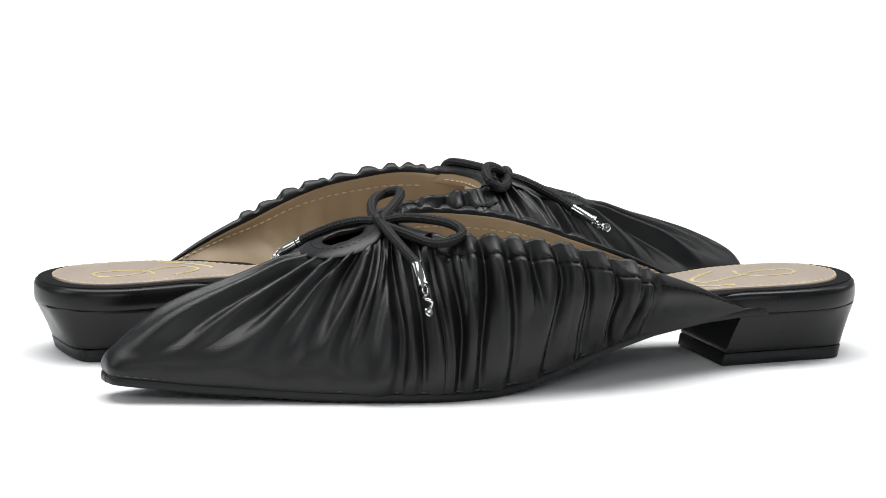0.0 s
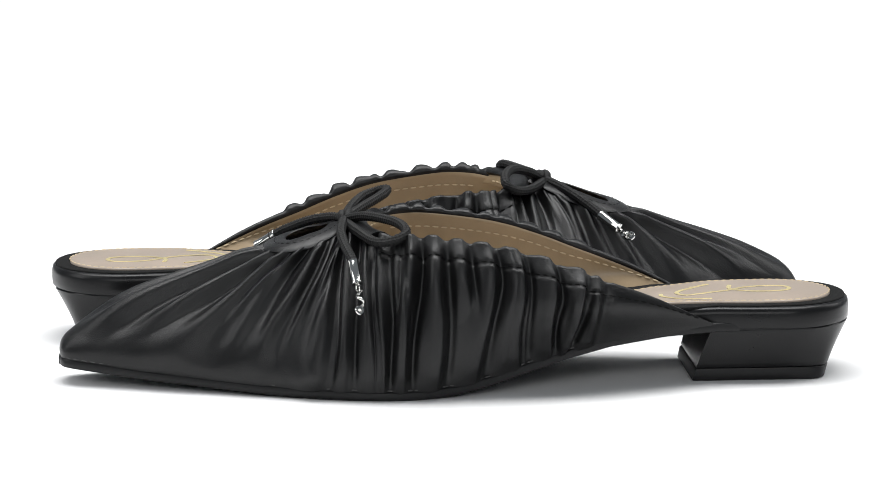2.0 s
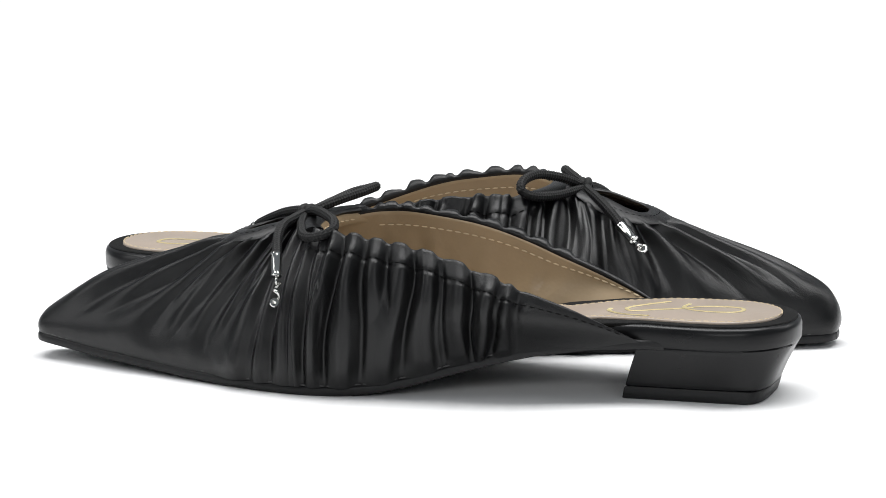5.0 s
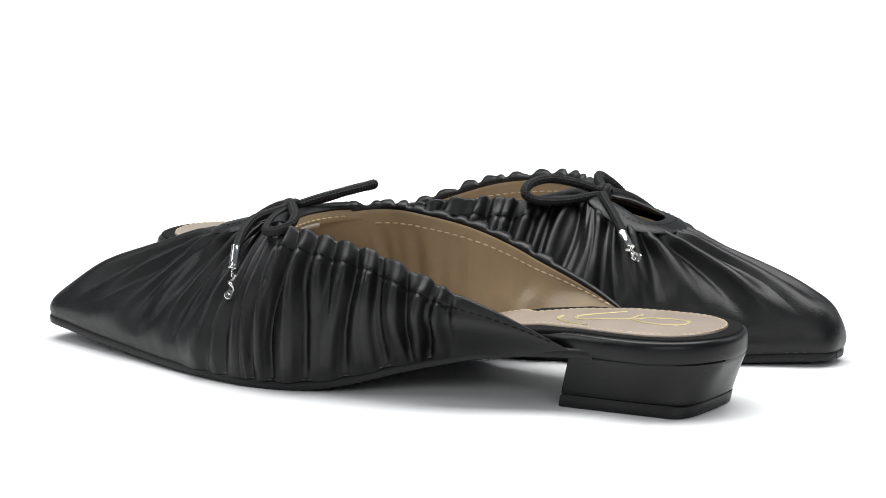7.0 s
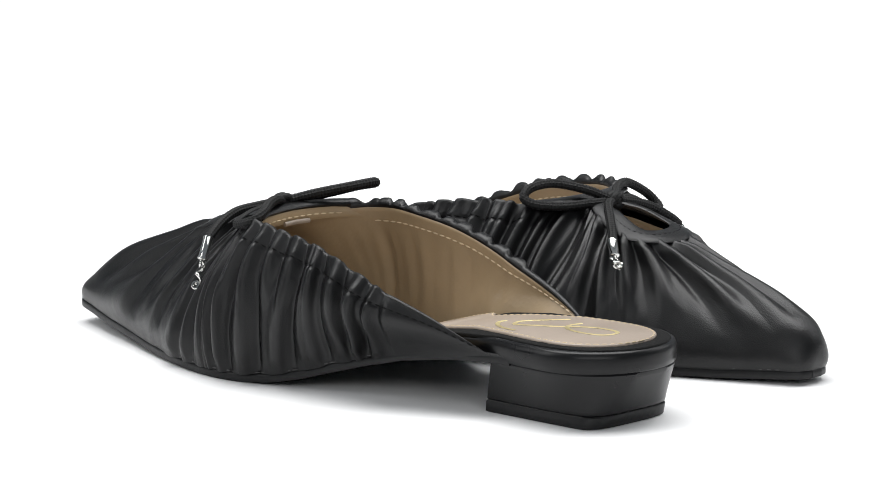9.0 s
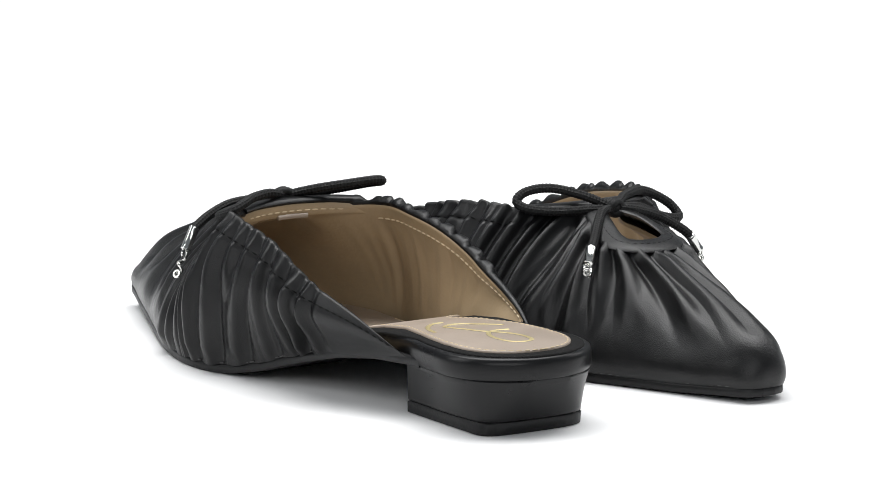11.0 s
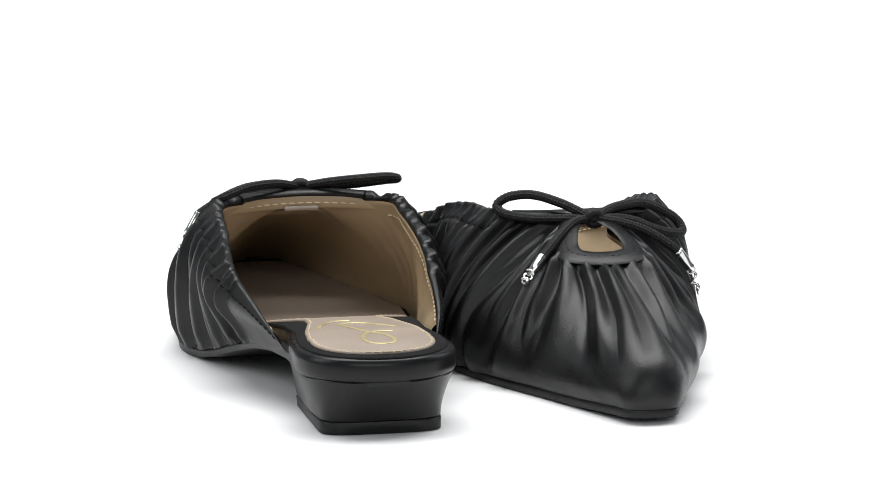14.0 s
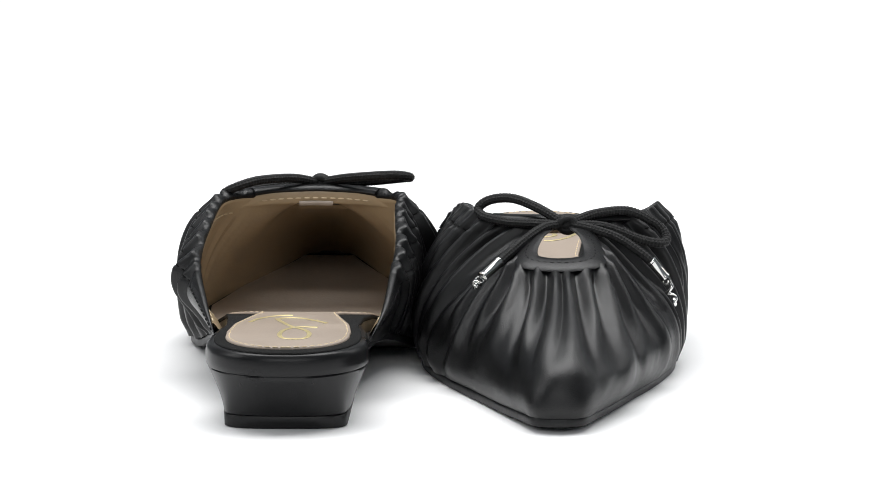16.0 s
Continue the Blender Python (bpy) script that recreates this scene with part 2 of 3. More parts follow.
def fold_field(rng, k_cols, b, P, nose):
    """Height of the gathers over the upper, rows x columns, in metres."""
    rows, cols = P.shape[:2]
    kk = k_cols * np.sign(b)
    per_k = np.linalg.norm(np.gradient(P, axis=1), axis=2) / (np.abs(np.gradient(kk))[None, :] + 1e-9)
    r = np.linspace(0, 1, rows)
    R, K = np.meshgrid(r, kk, indexing="ij")
    ph = rng.uniform(0, 6.28, 8)
    sway = 0.06 * (1 - R) ** 0.8 * (np.sin(K * 1.3 + ph[0] + 2.2 * R) + 0.7 * np.sin(K * 2.6 + ph[1] - 4.1 * R))
    sway += 0.015 * np.sin(K * 5.1 + ph[4] + 8 * R) * (1 - R)
    out = np.zeros((rows, cols))
    crease = np.zeros((rows, cols))
    for sgn in (1, -1):
        for place, soft, steep, high, reach in GATHERS:
            loose = 0.15
            place = place + rng.uniform(-loose, loose)
            high = high * rng.uniform(0.75, 1.2) * 0.001
            bend = 2.2 if place < 6 else 1.0
            reach = reach + rng.uniform(-0.10, 0.10)
            wander = bend * (rng.uniform(-0.16, 0.22) * (1 - R) ** 1.3 + rng.uniform(-0.08, 0.08) * np.sin(R * 6.3))
            if place > 7.9:
                soft, steep, high = soft * 1.02, steep * 1.3, high * 1.15
            q = K * sgn - place + sway - wander
            flare = 1 + 0.25 * (1 - R)
            rise = 1 / (1 + np.abs(q / (soft * flare * 0.85)) ** 2.6) ** 1.6
            fall = 1 / (1 + np.abs(q / (steep * flare)) ** 3) ** 2
            shape = np.where(q < 0, rise, fall)
            live = ease(R, reach - 0.04, reach + 0.42) if reach > -0.1 else 0.80 + 0.20 * ease(R, 0.05, 0.5)
            tall = np.minimum(high, 1.25 * soft * per_k)
            pulse = 1 + 0.10 * np.sin(R * rng.uniform(5, 11) + rng.uniform(0, 6.28))
            out = np.maximum(out, tall * shape * live * pulse)
            crease = np.minimum(crease, -0.42 * tall * live * np.exp(-((q - 1.7 * steep * flare) / (0.55 * steep)) ** 2))
    out = (out + crease - 0.0006) * (1 - ease(np.abs(K), 14.15, 14.4))
    out *= (0.45 + 0.55 * ease(R, 0.0, 0.10)) * (1 - 0.50 * ease(R, 0.80, 1.0) * ease(np.abs(K), 6.0, 7.5)) * (1 - 0.55 * ease(R, 0.90, 1.0) * (1 - ease(np.abs(K), 5.0, 6.0)))
    # soft dents and fine tension wrinkles between the gathers
    calm = (np.abs(K) < 14) * ease(np.abs(K), 0.0, 3.0)
    out += 0.00022 * np.sin(K * 1.1 + ph[2] + 3 * R) * np.sin(R * 5 + ph[3] + 0.6 * K) * calm
    out += 0.00006 * np.sin(K * 9 + ph[5] + 5 * np.sin(R * 6 + K)) * np.sin(R * 12 + ph[6] + 1.7 * K) * calm
    out += 0.00003 * np.sin(K * 17 + 9 * R + 3 * np.sin(R * 11 + 2 * K)) * np.sin(R * 23 + ph[7] + 2.3 * K) * calm
    # the nose swells over the edge of the sole on its right
    out += nose * np.exp(-((R - 0.26) / 0.19) ** 2) * (1 - ease(-K, 4.5, 7.0)) * (1 - ease(K, 0.0, 2.0))
    # stiffened nose with a slight hollow behind it
    front = 1 - ease(np.abs(K), 0.6, 2.8)
    out += (0.0004 * np.exp(-((R - 0.15) / 0.08) ** 2) - 0.0005 * np.exp(-((R - 0.36) / 0.10) ** 2)) * front
    # the stitched pinch below the top edge
    out -= 0.0005 * np.exp(-((R - 0.84) / 0.018) ** 2) * ease(np.abs(K), 7.5, 8.5) * (1 - ease(np.abs(K), 14.0, 14.4))
    return out


def build_shoe(name, mirror, seed, bow, label, key, spring, shift, nose, inner):
    """key: how far the keyhole sits towards the toe; spring: how far the toe lifts off the ground; shift: how far the top leans to its right; nose: swelling of the toe;
    inner: the side, 1 left or -1 right, that is pressed flat by the other shoe."""
    rng = np.random.default_rng(seed)
    M = np.array([1, mirror, 1.0])
    shoe = new(name)
    tagged(shoe, label, "shoe", "pair of mules")

    def emit(pname, bm, mat, parent=shoe, plabel="", smooth=True):
        for v in bm.verts:
            v.co.z += spring * max(v.co.x - 0.15, 0) ** 1.6 / 0.118 ** 1.6 * (1 - 0.6 * float(ease(v.co.z, 0.006, 0.022)))
            v.co.y *= mirror
        return part(pname, bm, mat, parent, plabel, smooth)

    # gathered leather upper with a rolled top edge
    cols, rows = 1401, 68
    b, k, P, n, dr = upper_surface(cols, rows, key, shift, inner)
    f = fold_field(rng, k, b, P, nose)
    tangent = dr[-1] / (np.linalg.norm(dr[-1], axis=1)[:, None] + 1e-9)
    r = np.linspace(0, 1, rows)[:, None, None]
    outer = P + n * (f[:, :, None] + 0.0006 * (1 - ease(k, 15.0, 16.0))[None, :, None])
    top = outer[-1]
    taper = (1 - ease(k, 14.8, 15.9))[:, None]
    rim = (0.0009 * (1 - ease(k, 13.8, 15.0)) * ease(k, 5.5, 7.5) + 0.0016)[:, None] * (0.3 + 0.7 * taper)
    step = (1.6 * ease(f[-1], -0.0006, 0.0010) - 0.6)[:, None] * (ease(k, 6.5, 8.0)[:, None]) * taper
    outer[-3:] += tangent * step * 0.0004 * np.array([0.3, 0.65, 1.0])[:, None, None]
    top = outer[-1]
    lift = tangent * (0.0009 * taper + 0.0002 * step)
    roll = np.stack([top - n[-1] * rim * 0.2 + tangent * 0.0006 * taper, top * 0.4 + P[-1] * 0.6 + lift - n[-1] * rim * 0.5,
                     P[-1] - n[-1] * rim * 0.85 + lift * 0.8, P[-1] - n[-1] * rim - tangent * 0.0004 * taper, P[-1] - n[-1] * rim - tangent * 0.0035 * taper])
    flap = (1 - ease(k, 5.6, 6.8))[:, None]
    roll += flap * tangent * np.array([0.0006, 0.0016, 0.0026, 0.0032, 0.0040])[:, None, None] + flap * n[-1] * np.array([0.0, 0.0004, 0.0008, 0.0008, 0.0006])[:, None, None]
    bm = bmesh.new()
    grid_into(bm, np.concatenate([outer, roll]))
    upper = emit("upper", bm, LEATHER, plabel="ruched black leather upper gathered into radiating folds")

    # smooth tan lining
    c2, r2 = 361, 30
    b2, k2, P2, n2, d2 = upper_surface(c2, r2, key, shift, inner)
    turn = k2 * np.sign(b2)
    wave = 0.0006 * (np.sin(turn * 4.1 + 1) + 0.7 * np.sin(turn * 6.7) + 0.4 * np.sin(turn * 11.3 + 2) + 1.2)[None, :, None] * np.linspace(1, 0, r2)[:, None, None]
    bm = bmesh.new()
    t2 = d2[-1] / (np.linalg.norm(d2[-1], axis=1)[:, None] + 1e-9)
    depth = (0.0008 * (1 - ease(k2, 13.8, 15.0)) * ease(k2, 5.5, 7.5))[None, :, None] * ease(np.linspace(0, 1, r2), 0.35, 0.95)[:, None, None]
    depth = depth + (0.0022 * (1 - ease(k2, 5.6, 6.8)))[None, :, None] * ease(np.linspace(0, 1, r2), 0.6, 0.98)[:, None, None]
    inside = P2 - n2 * ((0.0021 - 0.0012 * ease(k2, 14.8, 15.9))[None, :, None] + depth + wave)
    # the lining spans the corners of the upper in soft curves
    hold = (1 - np.linspace(0, 1, r2) ** 5)[:, None, None] * (1 - ease(k2, 12, 14.5))[None, 1:-1, None]
    for _ in range(50):
        inside[:, 1:-1] += hold * 0.5 * (0.5 * (inside[:, :-2] + inside[:, 2:]) - inside[:, 1:-1])
    dome = (np.sin(math.pi * np.linspace(0, 1, r2)) ** 0.5)[1:-1, None, None] * (1 - ease(k2, 11, 14))[None, 1:-1, None]
    for _ in range(140):
        mean = (inside[1:-1, :-2] + inside[1:-1, 2:] + inside[:-2, 1:-1] + inside[2:, 1:-1]) / 4
        inside[1:-1, 1:-1] += dome * 0.6 * (mean - inside[1:-1, 1:-1])
    rr = np.sin(math.pi * np.clip(np.linspace(-0.1, 1.15, r2), 0, 1))[:, None]
    ripple = np.sin(turn * 5.2 + 1.0) + 0.7 * np.sin(turn * 8.9 + 2.0) + 0.5 * np.sin(turn * 3.1)
    inside -= n2 * (0.00045 * ripple[None] * rr * ease(k2, 6.5, 8.5) * (1 - ease(k2, 14, 15)))[:, :, None]
    cut = k2 < 15.5
    n2, t2 = n2[:, cut], t2[cut]
    inside, b2, k2 = inside[:, cut], b2[cut], k2[cut]
    grid_into(bm, np.concatenate([inside - t2[None] * 0.0008 * np.linspace(0, 1, r2)[:, None, None] ** 6, (inside[-1] + n2[-1] * 0.0012 - t2 * 0.0002)[None]]))
    lining = emit("lining", bm, LINING, plabel="smooth tan leather lining with a stitched edge")

    # stitching along the lining's edge and along the strap
    row = int(r2 * 0.86)
    keep = np.abs(k2) > 8.6
    for sgn in (1, -1):
        m = keep & (np.sign(b2) == sgn) & (np.abs(k2) < 15.6)
        line = (inside[row] - n2[row] * 0.0002)[m]
        emit("lining_stitching", stitches(line, 0.0022, 0.0010, 0.00032), THREAD, lining)
        m = (np.sign(b) == sgn) & (np.abs(k) > 8.0) & (np.abs(k) < 15.7)
        ro = int(rows * 0.84)
        emit("stitching", stitches(outer[ro][m] + n[ro][m] * 0.0001, 0.0020, 0.0011, 0.00028), DARK_THREAD, upper)

    # outsole
    xs = np.concatenate([np.linspace(0.030, 0.255, 70), 0.2690 - tail(0.0, 12, 0.0137)[::-1]])
    half = edge_half(xs) + 0.0006
    xs[xs > 0.262] += 0.0006 * ease(xs[xs > 0.262], 0.262, 0.268)
    bm = bmesh.new()
    outline_plate(bm, xs, half, half, sole_z(xs), sole_z(xs) + 0.0034)
    outsole = emit("outsole", bm, RUBBER, plabel="thin black outsole with a tan underside edge")
    # row of stitches in the groove between upper and sole
    xs = np.concatenate([np.linspace(0.060, 0.255, 60), 0.2690 - tail(0.0, 10, 0.0137)[::-1]])
    half = edge_half(xs)
    for sgn in (1, -1):
        emit("welt_stitching", stitches(np.column_stack([xs, sgn * (half + 0.0004), sole_z(xs) + 0.0037]), 0.0024, 0.0008, 0.00030), WELT_THREAD, outsole)

    # footbed and its wrapped edge
    xs = np.concatenate([tail(-0.0125, 22, 0.0145), np.linspace(0.0035, 0.262, 70)])
    w = seat_half(xs)
    inset = 0.0022 * ease(xs, 0.036, 0.05)
    bm = bmesh.new()
    outline_plate(bm, xs, w - inset, w - inset, sole_z(xs) + 0.0008, sole_z(xs) + 0.0084, 0.0016)
    emit("footbed", bm, SMOOTH, plabel="black leather-wrapped footbed edge")

    # fabric bed and beige insole pad
    def pad(pname, mat, x0, x1, shrink, lift, thick, waist, plabel):
        xs = np.concatenate([tail(x0, 12, 0.016), np.linspace(x0 + 0.0175, 0.070, 24), np.linspace(0.072, 0.090, 16), np.linspace(0.093, x1, 40)])
        w = (seat_half(np.maximum(xs, 0.017)) - shrink) * np.clip(1 - np.clip((0.017 - xs) / (0.017 - x0), 0, 1) ** 2.2, 0, 1) ** (1 / 2.2)
        if waist:
            narrow = np.interp(xs, [0.02, 0.035, 0.055, 0.073], [0.0215, 0.0200, 0.0155, 0.0135])
            w = np.where(xs > 0.02, narrow + (seat_half(xs) - 0.0042 - narrow) * ease(xs, 0.073, 0.086) ** 0.7, w)
        w = np.maximum(w, 0.0002)
        b_ = bmesh.new()
        z = sole_z(xs) + 0.0084
        outline_plate(b_, xs, w, w, z + lift - 0.001, z + lift + thick, 0.0005)
        return emit(pname, b_, mat, plabel=plabel), xs, w, z + lift + thick

    pad("insole_border", FABRIC, -0.0112, 0.255, 0.0025, 0.0, 0.0006, 0.0, "black fabric insole border")
    insole, px, pw, pz = pad("insole", SOCK, -0.0058, 0.25, 0.0064, 0.0006, 0.0008, 0.006, "beige leather insole pad with gold script mark")
    m = px < 0.15
    loop = np.concatenate([np.stack([px[m], pw[m] - 0.0012, pz[m]], 1)[::-1], np.stack([px[m], -pw[m] + 0.0012, pz[m]], 1)])
    emit("insole_stitching", stitches(loop, 0.0020, 0.0008, 0.00025), THREAD, insole)

    # gold script mark, drawn as plain strokes
    strokes = [smooth_path([(0.0466, 0.0057), (0.0405, 0.0042), (0.0326, 0.0009), (0.0287, -0.0017), (0.0238, -0.0055), (0.0170, -0.0073), (0.0102, -0.0064), (0.0082, -0.0027), (0.0100, 0.0013), (0.0158, 0.0028), (0.0227, 0.0022), (0.0277, -0.0004), (0.0297, -0.0041), (0.0289, -0.0094)], 60),
               smooth_path([(0.0383, 0.0146), (0.0454, 0.0126), (0.0511, 0.0091), (0.0548, 0.0045), (0.0549, 0.0009)], 60),
               smooth_path([(0.0446, 0.0057), (0.0476, 0.0045), (0.0492, 0.0001), (0.0468, -0.0039), (0.0428, -0.0071), (0.0429, -0.0087)], 60),
               smooth_path([(0.0468, -0.0039), (0.0418, -0.0082), (0.0364, -0.0120)], 60)]
    for st in strokes:
        b_ = bmesh.new()
        st[:, 1] *= mirror
        zz = sole_z(st[:, 0]) + 0.0084 + 0.0015
        sweep(b_, np.column_stack([st, zz]), 0.0008, 0.00012, sides=8)
        emit("gold_script", b_, GOLD, insole, "gold foil script stroke")

    # heel block and heel lift
    def heel_block(levels):
        u = np.concatenate([0.30 * (1 - np.cos(np.linspace(0, math.pi / 2, 16))), np.linspace(0.34, 1.0, 8)])
        tx = -0.0115 + u * 0.0511
        tw = seat_half(tx) - 0.0004
        bx = -0.0028 + u * 0.0486
        bw = 0.0206 * np.clip(1 - np.clip((0.0055 - bx) / 0.0083, 0, 1) ** 3.2, 0, 1) ** (1 / 3.2)
        rows_ = []
        for z, grow in levels:
            f_ = (z / 0.0197) ** 1.25
            x = bx + (tx - bx) * f_
            w_ = bw + (tw - bw) * f_
            x = x + grow * (2 * u - 1)
            w_ = w_ + grow * (u > 0)
            rows_.append(np.concatenate([np.column_stack([x, w_, 0 * x + z]), np.column_stack([x, -w_, 0 * x + z])[::-1]]))
        b_ = bmesh.new()
        vs = grid_into(b_, np.array(rows_), close_u=True)
        n_ = len(u)
        for row_ in (vs[0], vs[-1]):
            for i_ in range(n_ - 1):
                b_.faces.new((row_[i_], row_[i_ + 1], row_[2 * n_ - 2 - i_], row_[2 * n_ - 1 - i_]))
        bmesh.ops.remove_doubles(b_, verts=b_.verts, dist=1e-6)
        return b_

    emit("heel", heel_block([(0.0047, -0.0003), (0.0051, 0.0)] + [(z, 0.0) for z in np.linspace(0.0065, 0.0192, 9)] + [(0.0198, -0.0005)]), SMOOTH, plabel="low black leather-covered block heel")
    emit("heel_lift", heel_block([(0.0, -0.0005), (0.0004, 0.0002), (0.0041, 0.0002), (0.0046, -0.0002)]), RUBBER, plabel="black rubber heel lift")

    # band across the throat behind the knot, with its tan facing and stitched tab
    b_ = bmesh.new()
    sweep(b_, smooth_path([(0.1570, 0.0238 - shift, 0.0543), (0.1612, 0.0148 - shift, 0.0546), (0.1632, 0.0000 - shift, 0.0548), (0.1612, -0.0148 - shift, 0.0546), (0.1570, -0.0238 - shift, 0.0543)], 50), 0.0036, 0.0016, sides=14)
    throat = emit("throat_band", b_, LEATHER, plabel="folded black leather band behind the bow")
    b_ = bmesh.new()
    facing = smooth_path([(0.1500, 0.0310 - shift, 0.0500), (0.1540, 0.0255 - shift, 0.0514), (0.1590, 0.0135 - shift, 0.0521), (0.1606, -shift, 0.0523),
                          (0.1590, -0.0135 - shift, 0.0521), (0.1540, -0.0255 - shift, 0.0514), (0.1500, -0.0310 - shift, 0.0500)], 60)
    sweep(b_, facing, 0.0009, 0.0028, sides=12, taper=np.sin(np.linspace(0.15, math.pi - 0.15, 60)) ** 0.4)
    emit("throat_facing", b_, LINING, throat, "tan leather facing")
    emit("lining_stitching", stitches(facing[14:-14] + np.array([-0.0011, 0, -0.0006]), 0.0022, 0.0010, 0.00030), THREAD, throat)
    b_ = bmesh.new()
    sweep(b_, [(0.1592, 0.0063 - shift, 0.0497), (0.1597, 0.0000 - shift, 0.0498), (0.1592, -0.0062 - shift, 0.0497)], 0.0006, 0.0009, sides=8)
    emit("lining_tab", b_, SOCK, throat, "small stitched beige tab")

    # keyhole ring at the throat
    ring = [(0.1690, 0.0018, 0.0535), (0.1718, 0.0062, 0.0522), (0.1770, 0.0100, 0.0503), (0.1842, 0.0124, 0.0478), (0.1905, 0.0115, 0.0464), (0.1942, 0.0066, 0.0458), (0.1952, 0.0, 0.0456)]
    ring = [(x + 0.0006 + key * float(ease(x, 0.168, 0.186)), y * 0.97, z - 0.36 * key * float(ease(x, 0.168, 0.186))) for x, y, z in ring]
    ring = ring + [(x, -y, z) for x, y, z in ring[-2::-1]]
    ring = [(x, y - shift + 0.0012 * float(ease(x, 0.175, 0.2)), z + 0.0008) for x, y, z in ring]
    b_ = bmesh.new()
    sweep(b_, smooth_path(ring, 90), 0.0041, 0.0010, sides=14)
    # the band lies on the slope of the vamp: its outer rim hangs lower than the rim of the hole
    centre_line = smooth_path(ring, 90)
    for v in b_.verts:
        p = centre_line[np.argmin(((centre_line - np.array(v.co)) ** 2).sum(1))]
        away = np.array([p[0] - 0.183 - key, p[1] + shift - 0.0004])
        away /= np.linalg.norm(away) + 1e-9
        d = float((np.array(v.co)[:2] - p[:2]) @ away)
        v.co.z += 0.0006 - 0.38 * d * float(ease(p[0], 0.172, 0.182))
    keyhole = emit("keyhole_ring", b_, LEATHER, plabel="stitched black leather keyhole ring")
    path = smooth_path(ring, 90)
    emit("stitching", stitches(path + np.array([0, 0, 0.00150]), 0.0016, 0.0009, 0.00024), DARK_THREAD, keyhole)

    # braided cord bow
    for nm, pts in bow["cords"]:
        b_ = bmesh.new()
        braid(b_, pts, 0.00162)
        emit(nm, b_, CORD, plabel="braided black cord")
    b_ = bmesh.new()
    kx, ky, kz = bow["knot"]
    for turn in range(2):
        a = np.linspace(0, 2 * math.pi, 20, endpoint=False)
        dx = (turn - 0.5) * 0.0022
        sweep(b_, np.stack([kx + dx + 0.0004 * np.sin(a * 2), ky + 0.0026 * np.cos(a), kz + 0.0022 * np.sin(a)], 1), 0.0015, sides=10, closed=True, up=(1, 0, 0))
    ball = bmesh.ops.create_icosphere(b_, subdivisions=3, radius=1.0)["verts"]
    for v in ball:
        v.co = Vector((kx + v.co.x * 0.0024, ky + v.co.y * 0.0030, kz - 0.0002 + v.co.z * 0.0024))
    emit("knot", b_, CORD, plabel="knotted black cord")

    # metal cord ends with small charms
    for p0, p1, p2 in bow["charms"]:
        p0, p1, p2 = (np.array(p) for p in (p0, p1, p2))
        b_ = bmesh.new()
        t = np.array([0, 0.02, 0.08, 0.12, 0.5, 0.86, 0.9, 0.96, 1.0])
        sweep(b_, p0 + (p1 - p0) * t[:, None], 0.00195, sides=16, taper=np.array([0.85, 1.0, 1.0, 0.93, 0.93, 0.93, 1.03, 1.03, 0.7]), up=(1, 0.2, 0.1))
        tip = emit("cord_end", b_, CHROME, plabel="polished nickel cord end")
        ax = (p2 - p1) / np.linalg.norm(p2 - p1)
        u = np.cross(ax, (1, 0.3, 0.2))
        u /= np.linalg.norm(u)
        a = np.linspace(0, 2 * math.pi, 18, endpoint=False)
        b_ = bmesh.new()
        c = p1 + ax * 0.0012
        sweep(b_, c + 0.0014 * (np.cos(a)[:, None] * ax + np.sin(a)[:, None] * u), 0.0004, sides=6, closed=True, up=np.cross(ax, u))
        emit("link", b_, CHROME, tip)
        b_ = bmesh.new()
        L = np.linalg.norm(p2 - p1)
        s_ = np.linspace(0, 1, 34)
        w_ = np.cross(ax, u)
        curve = p1 + ax * (0.0022 + (L - 0.0022) * s_)[:, None] + u * (0.0013 * np.sin(s_ * 9))[:, None] + w_ * (0.0009 * np.cos(s_ * 9))[:, None]
        sweep(b_, curve, 0.00062, sides=8, up=w_)
        a_end = curve[-1]
        sweep(b_, a_end + 0.0012 * (np.cos(a)[:, None] * ax + np.sin(a)[:, None] * w_), 0.0005, sides=6, closed=True, up=u)
        emit("charm", b_, CHROME, tip, "small curled nickel charm")
    return shoe


# ---- setting ----
def sweep_sheet():
    """White paper: a flat floor that curves up far behind the shoes."""
    prof = [(-6.0, 0.0), (-2.0, 0.0), (0.0, 0.0), (2.5, 0.0)]
    prof += [(2.5 + 1.5 * math.sin(radians(a)), 1.5 - 1.5 * math.cos(radians(a))) for a in range(10, 91, 10)] + [(4.0, 4.5)]
    bm = bmesh.new()
    pts = np.array([[(x, y, z) for x in np.linspace(-5, 5, 11)] for y, z in prof])
    grid_into(bm, pts)
    ob = part("floor", bm, PAPER)
    return tagged(ob, "seamless white paper sweep under the shoes", "floor", kind="structure")


sweep_sheet()

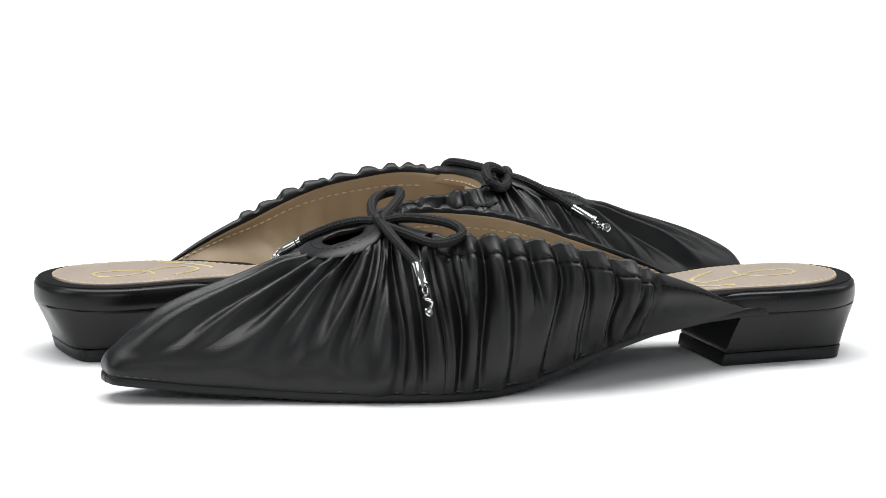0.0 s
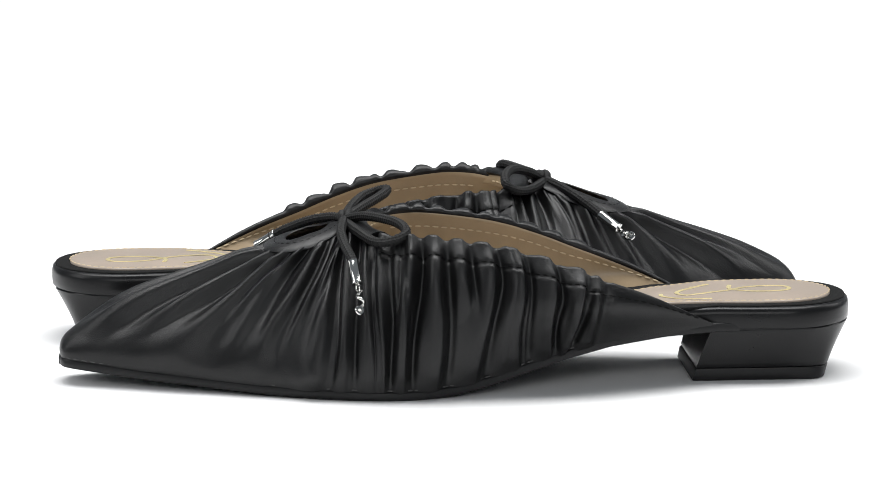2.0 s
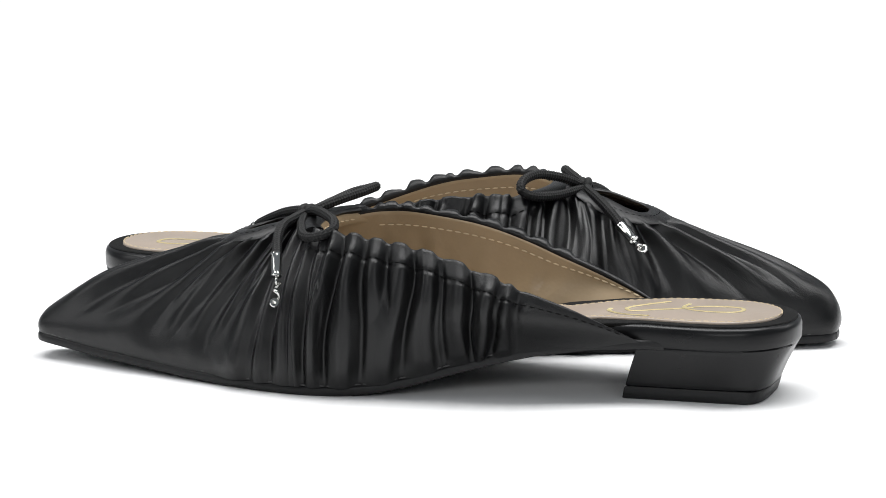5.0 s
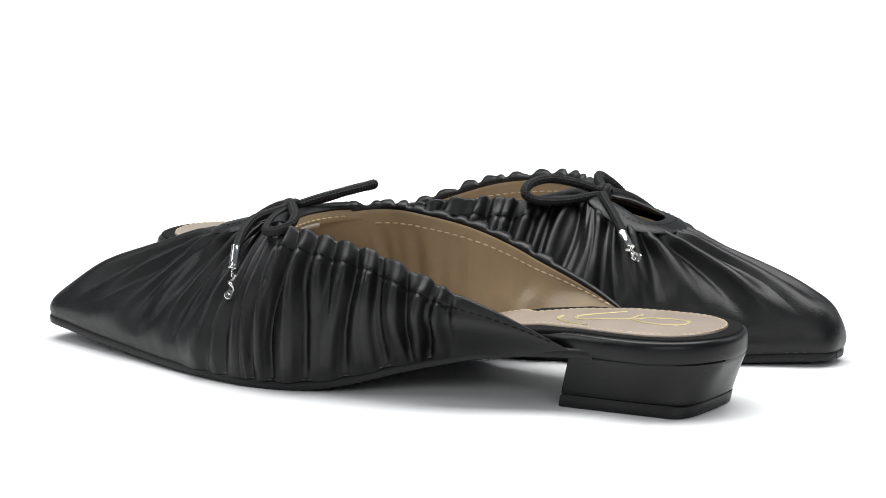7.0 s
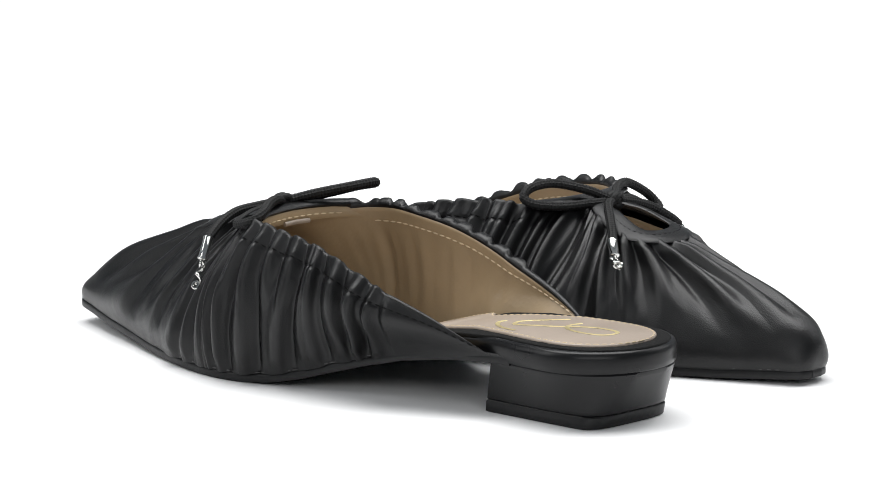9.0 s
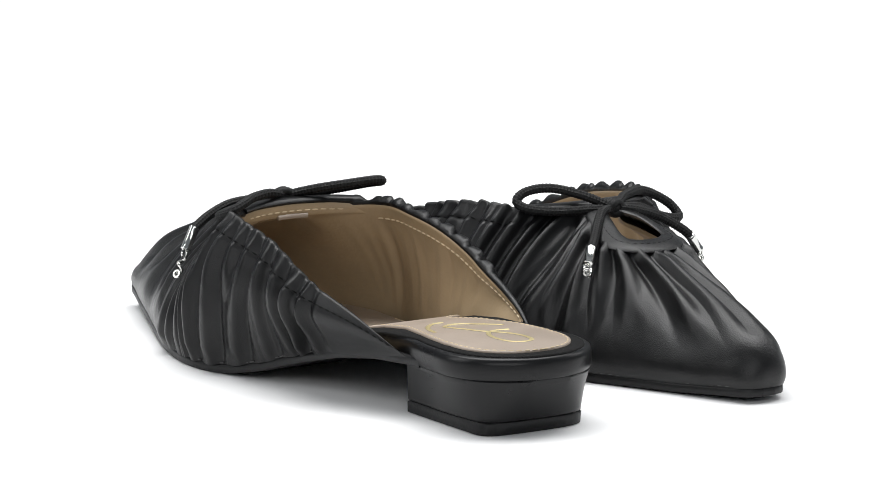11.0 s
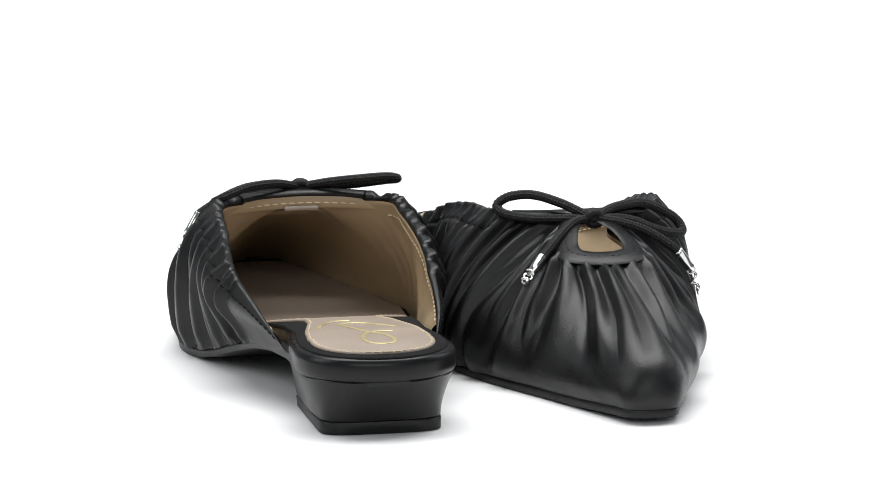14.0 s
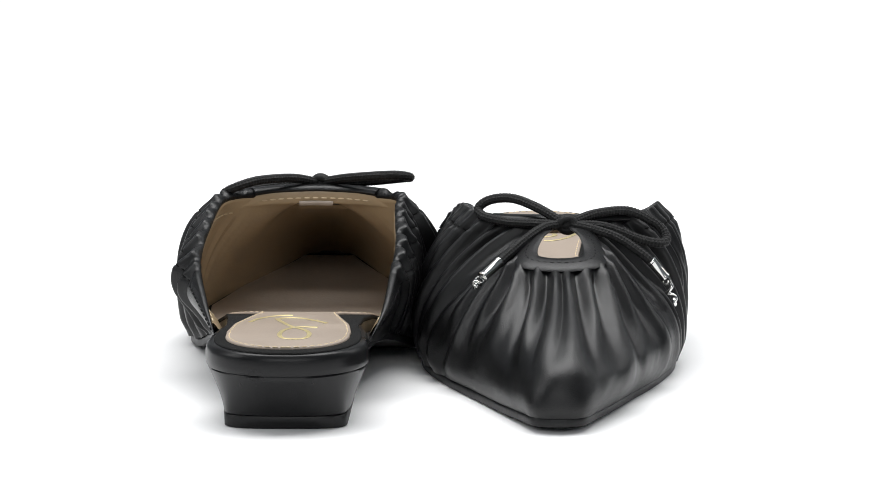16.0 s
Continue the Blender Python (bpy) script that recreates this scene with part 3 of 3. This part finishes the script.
BOW_A = dict(
    knot=(0.1675, -0.0020, 0.0559),
    cords=[
        ("bow_loop", [(0.1670, -0.0008, 0.0564), (0.1610, 0.0082, 0.0589), (0.1535, 0.0192, 0.0594), (0.1490, 0.0257, 0.0584), (0.1480, 0.0307, 0.0564),
                      (0.1520, 0.0327, 0.0544), (0.1585, 0.0297, 0.0534), (0.1640, 0.0162, 0.0549), (0.1675, 0.0012, 0.0556)]),
        ("bow_loop", [(0.1670, -0.0030, 0.0565), (0.1605, -0.0115, 0.0590), (0.1530, -0.0235, 0.0612), (0.1510, -0.0315, 0.0618), (0.1545, -0.0360, 0.0604),
                      (0.1597, -0.0325, 0.0592), (0.1642, -0.0220, 0.0574), (0.1665, -0.0110, 0.0564), (0.1680, -0.0035, 0.0560)]),
        ("cord_tail", [(0.1680, -0.0003, 0.0564), (0.1690, 0.0092, 0.0559), (0.1700, 0.0192, 0.0549), (0.1690, 0.0282, 0.0519), (0.1670, 0.0352, 0.0484), (0.1664, 0.0367, 0.0472)]),
        ("cord_tail", [(0.1685, -0.0033, 0.0564), (0.1730, -0.0078, 0.0559), (0.1800, -0.0123, 0.0539), (0.1880, -0.0163, 0.0502), (0.1935, -0.0188, 0.0469)]),
    ],
    charms=[((0.1667, 0.0360, 0.0482), (0.1655, 0.0407, 0.0404), (0.1640, 0.0447, 0.0324)),
            ((0.1915, -0.0178, 0.0482), (0.1985, -0.0228, 0.0429), (0.2000, -0.0278, 0.0379))])
BOW_B = dict(
    knot=(0.1728, -0.0058, 0.0545),
    cords=[
        ("bow_loop", [(0.1723, -0.0042, 0.0550), (0.1663, 0.0038, 0.0590), (0.1593, 0.0128, 0.0615), (0.1553, 0.0208, 0.0605), (0.1553, 0.0253, 0.0575),
                      (0.1593, 0.0233, 0.0550), (0.1653, 0.0148, 0.0540), (0.1703, 0.0048, 0.0543), (0.1728, -0.0042, 0.0542)]),
        ("bow_loop", [(0.1723, -0.0072, 0.0550), (0.1655, -0.0161, 0.0570), (0.1603, -0.0280, 0.0570), (0.1608, -0.0380, 0.0525), (0.1633, -0.0415, 0.0485),
                      (0.1663, -0.0400, 0.0465), (0.1673, -0.0320, 0.0480), (0.1697, -0.0188, 0.0531), (0.1728, -0.0072, 0.0542)]),
        ("cord_tail", [(0.1733, -0.0042, 0.0545), (0.1763, 0.0023, 0.0540), (0.1823, 0.0088, 0.0510), (0.1883, 0.0148, 0.0470), (0.1923, 0.0193, 0.0438)]),
        ("cord_tail", [(0.1738, -0.0072, 0.0545), (0.1748, -0.0152, 0.0529), (0.1761, -0.0241, 0.0499), (0.1788, -0.0320, 0.0450), (0.1798, -0.0360, 0.0415)]),
    ],
    charms=[((0.1911, 0.0183, 0.0445), (0.1978, 0.0248, 0.0400), (0.2008, 0.0273, 0.0375)),
            ((0.1796, -0.0350, 0.0428), (0.1783, -0.0405, 0.0360), (0.1753, -0.0435, 0.0272))])

shoe_a = build_shoe("mule_shoe", 1, 11, BOW_A, "black ruched leather pointed-toe mule with cord bow", -0.003, 0.0032, 0.0008, 0.0, -1)
shoe_b = build_shoe("mule_shoe", -1, 29, BOW_B, "black ruched leather pointed-toe mule with cord bow and keyhole", 0.0055, -0.0008, 0.0038, 0.0032, 1)

# where each shoe stands on the turntable at the start
PLACE_A = pose(0.1410, -0.0007, 0, 0, 0, 198.2)
PLACE_B = pose(-0.1323, -0.0043, 0, 0, 0, 20.4)


def motions():
    times = [0.5 * i for i in range(33)]
    for thing, place in ((shoe_a, PLACE_A), (shoe_b, PLACE_B)):
        walk(thing, [(t, pose(0, 0, 0, 0, 0, spin(t)) @ place) for t in times])


motions()
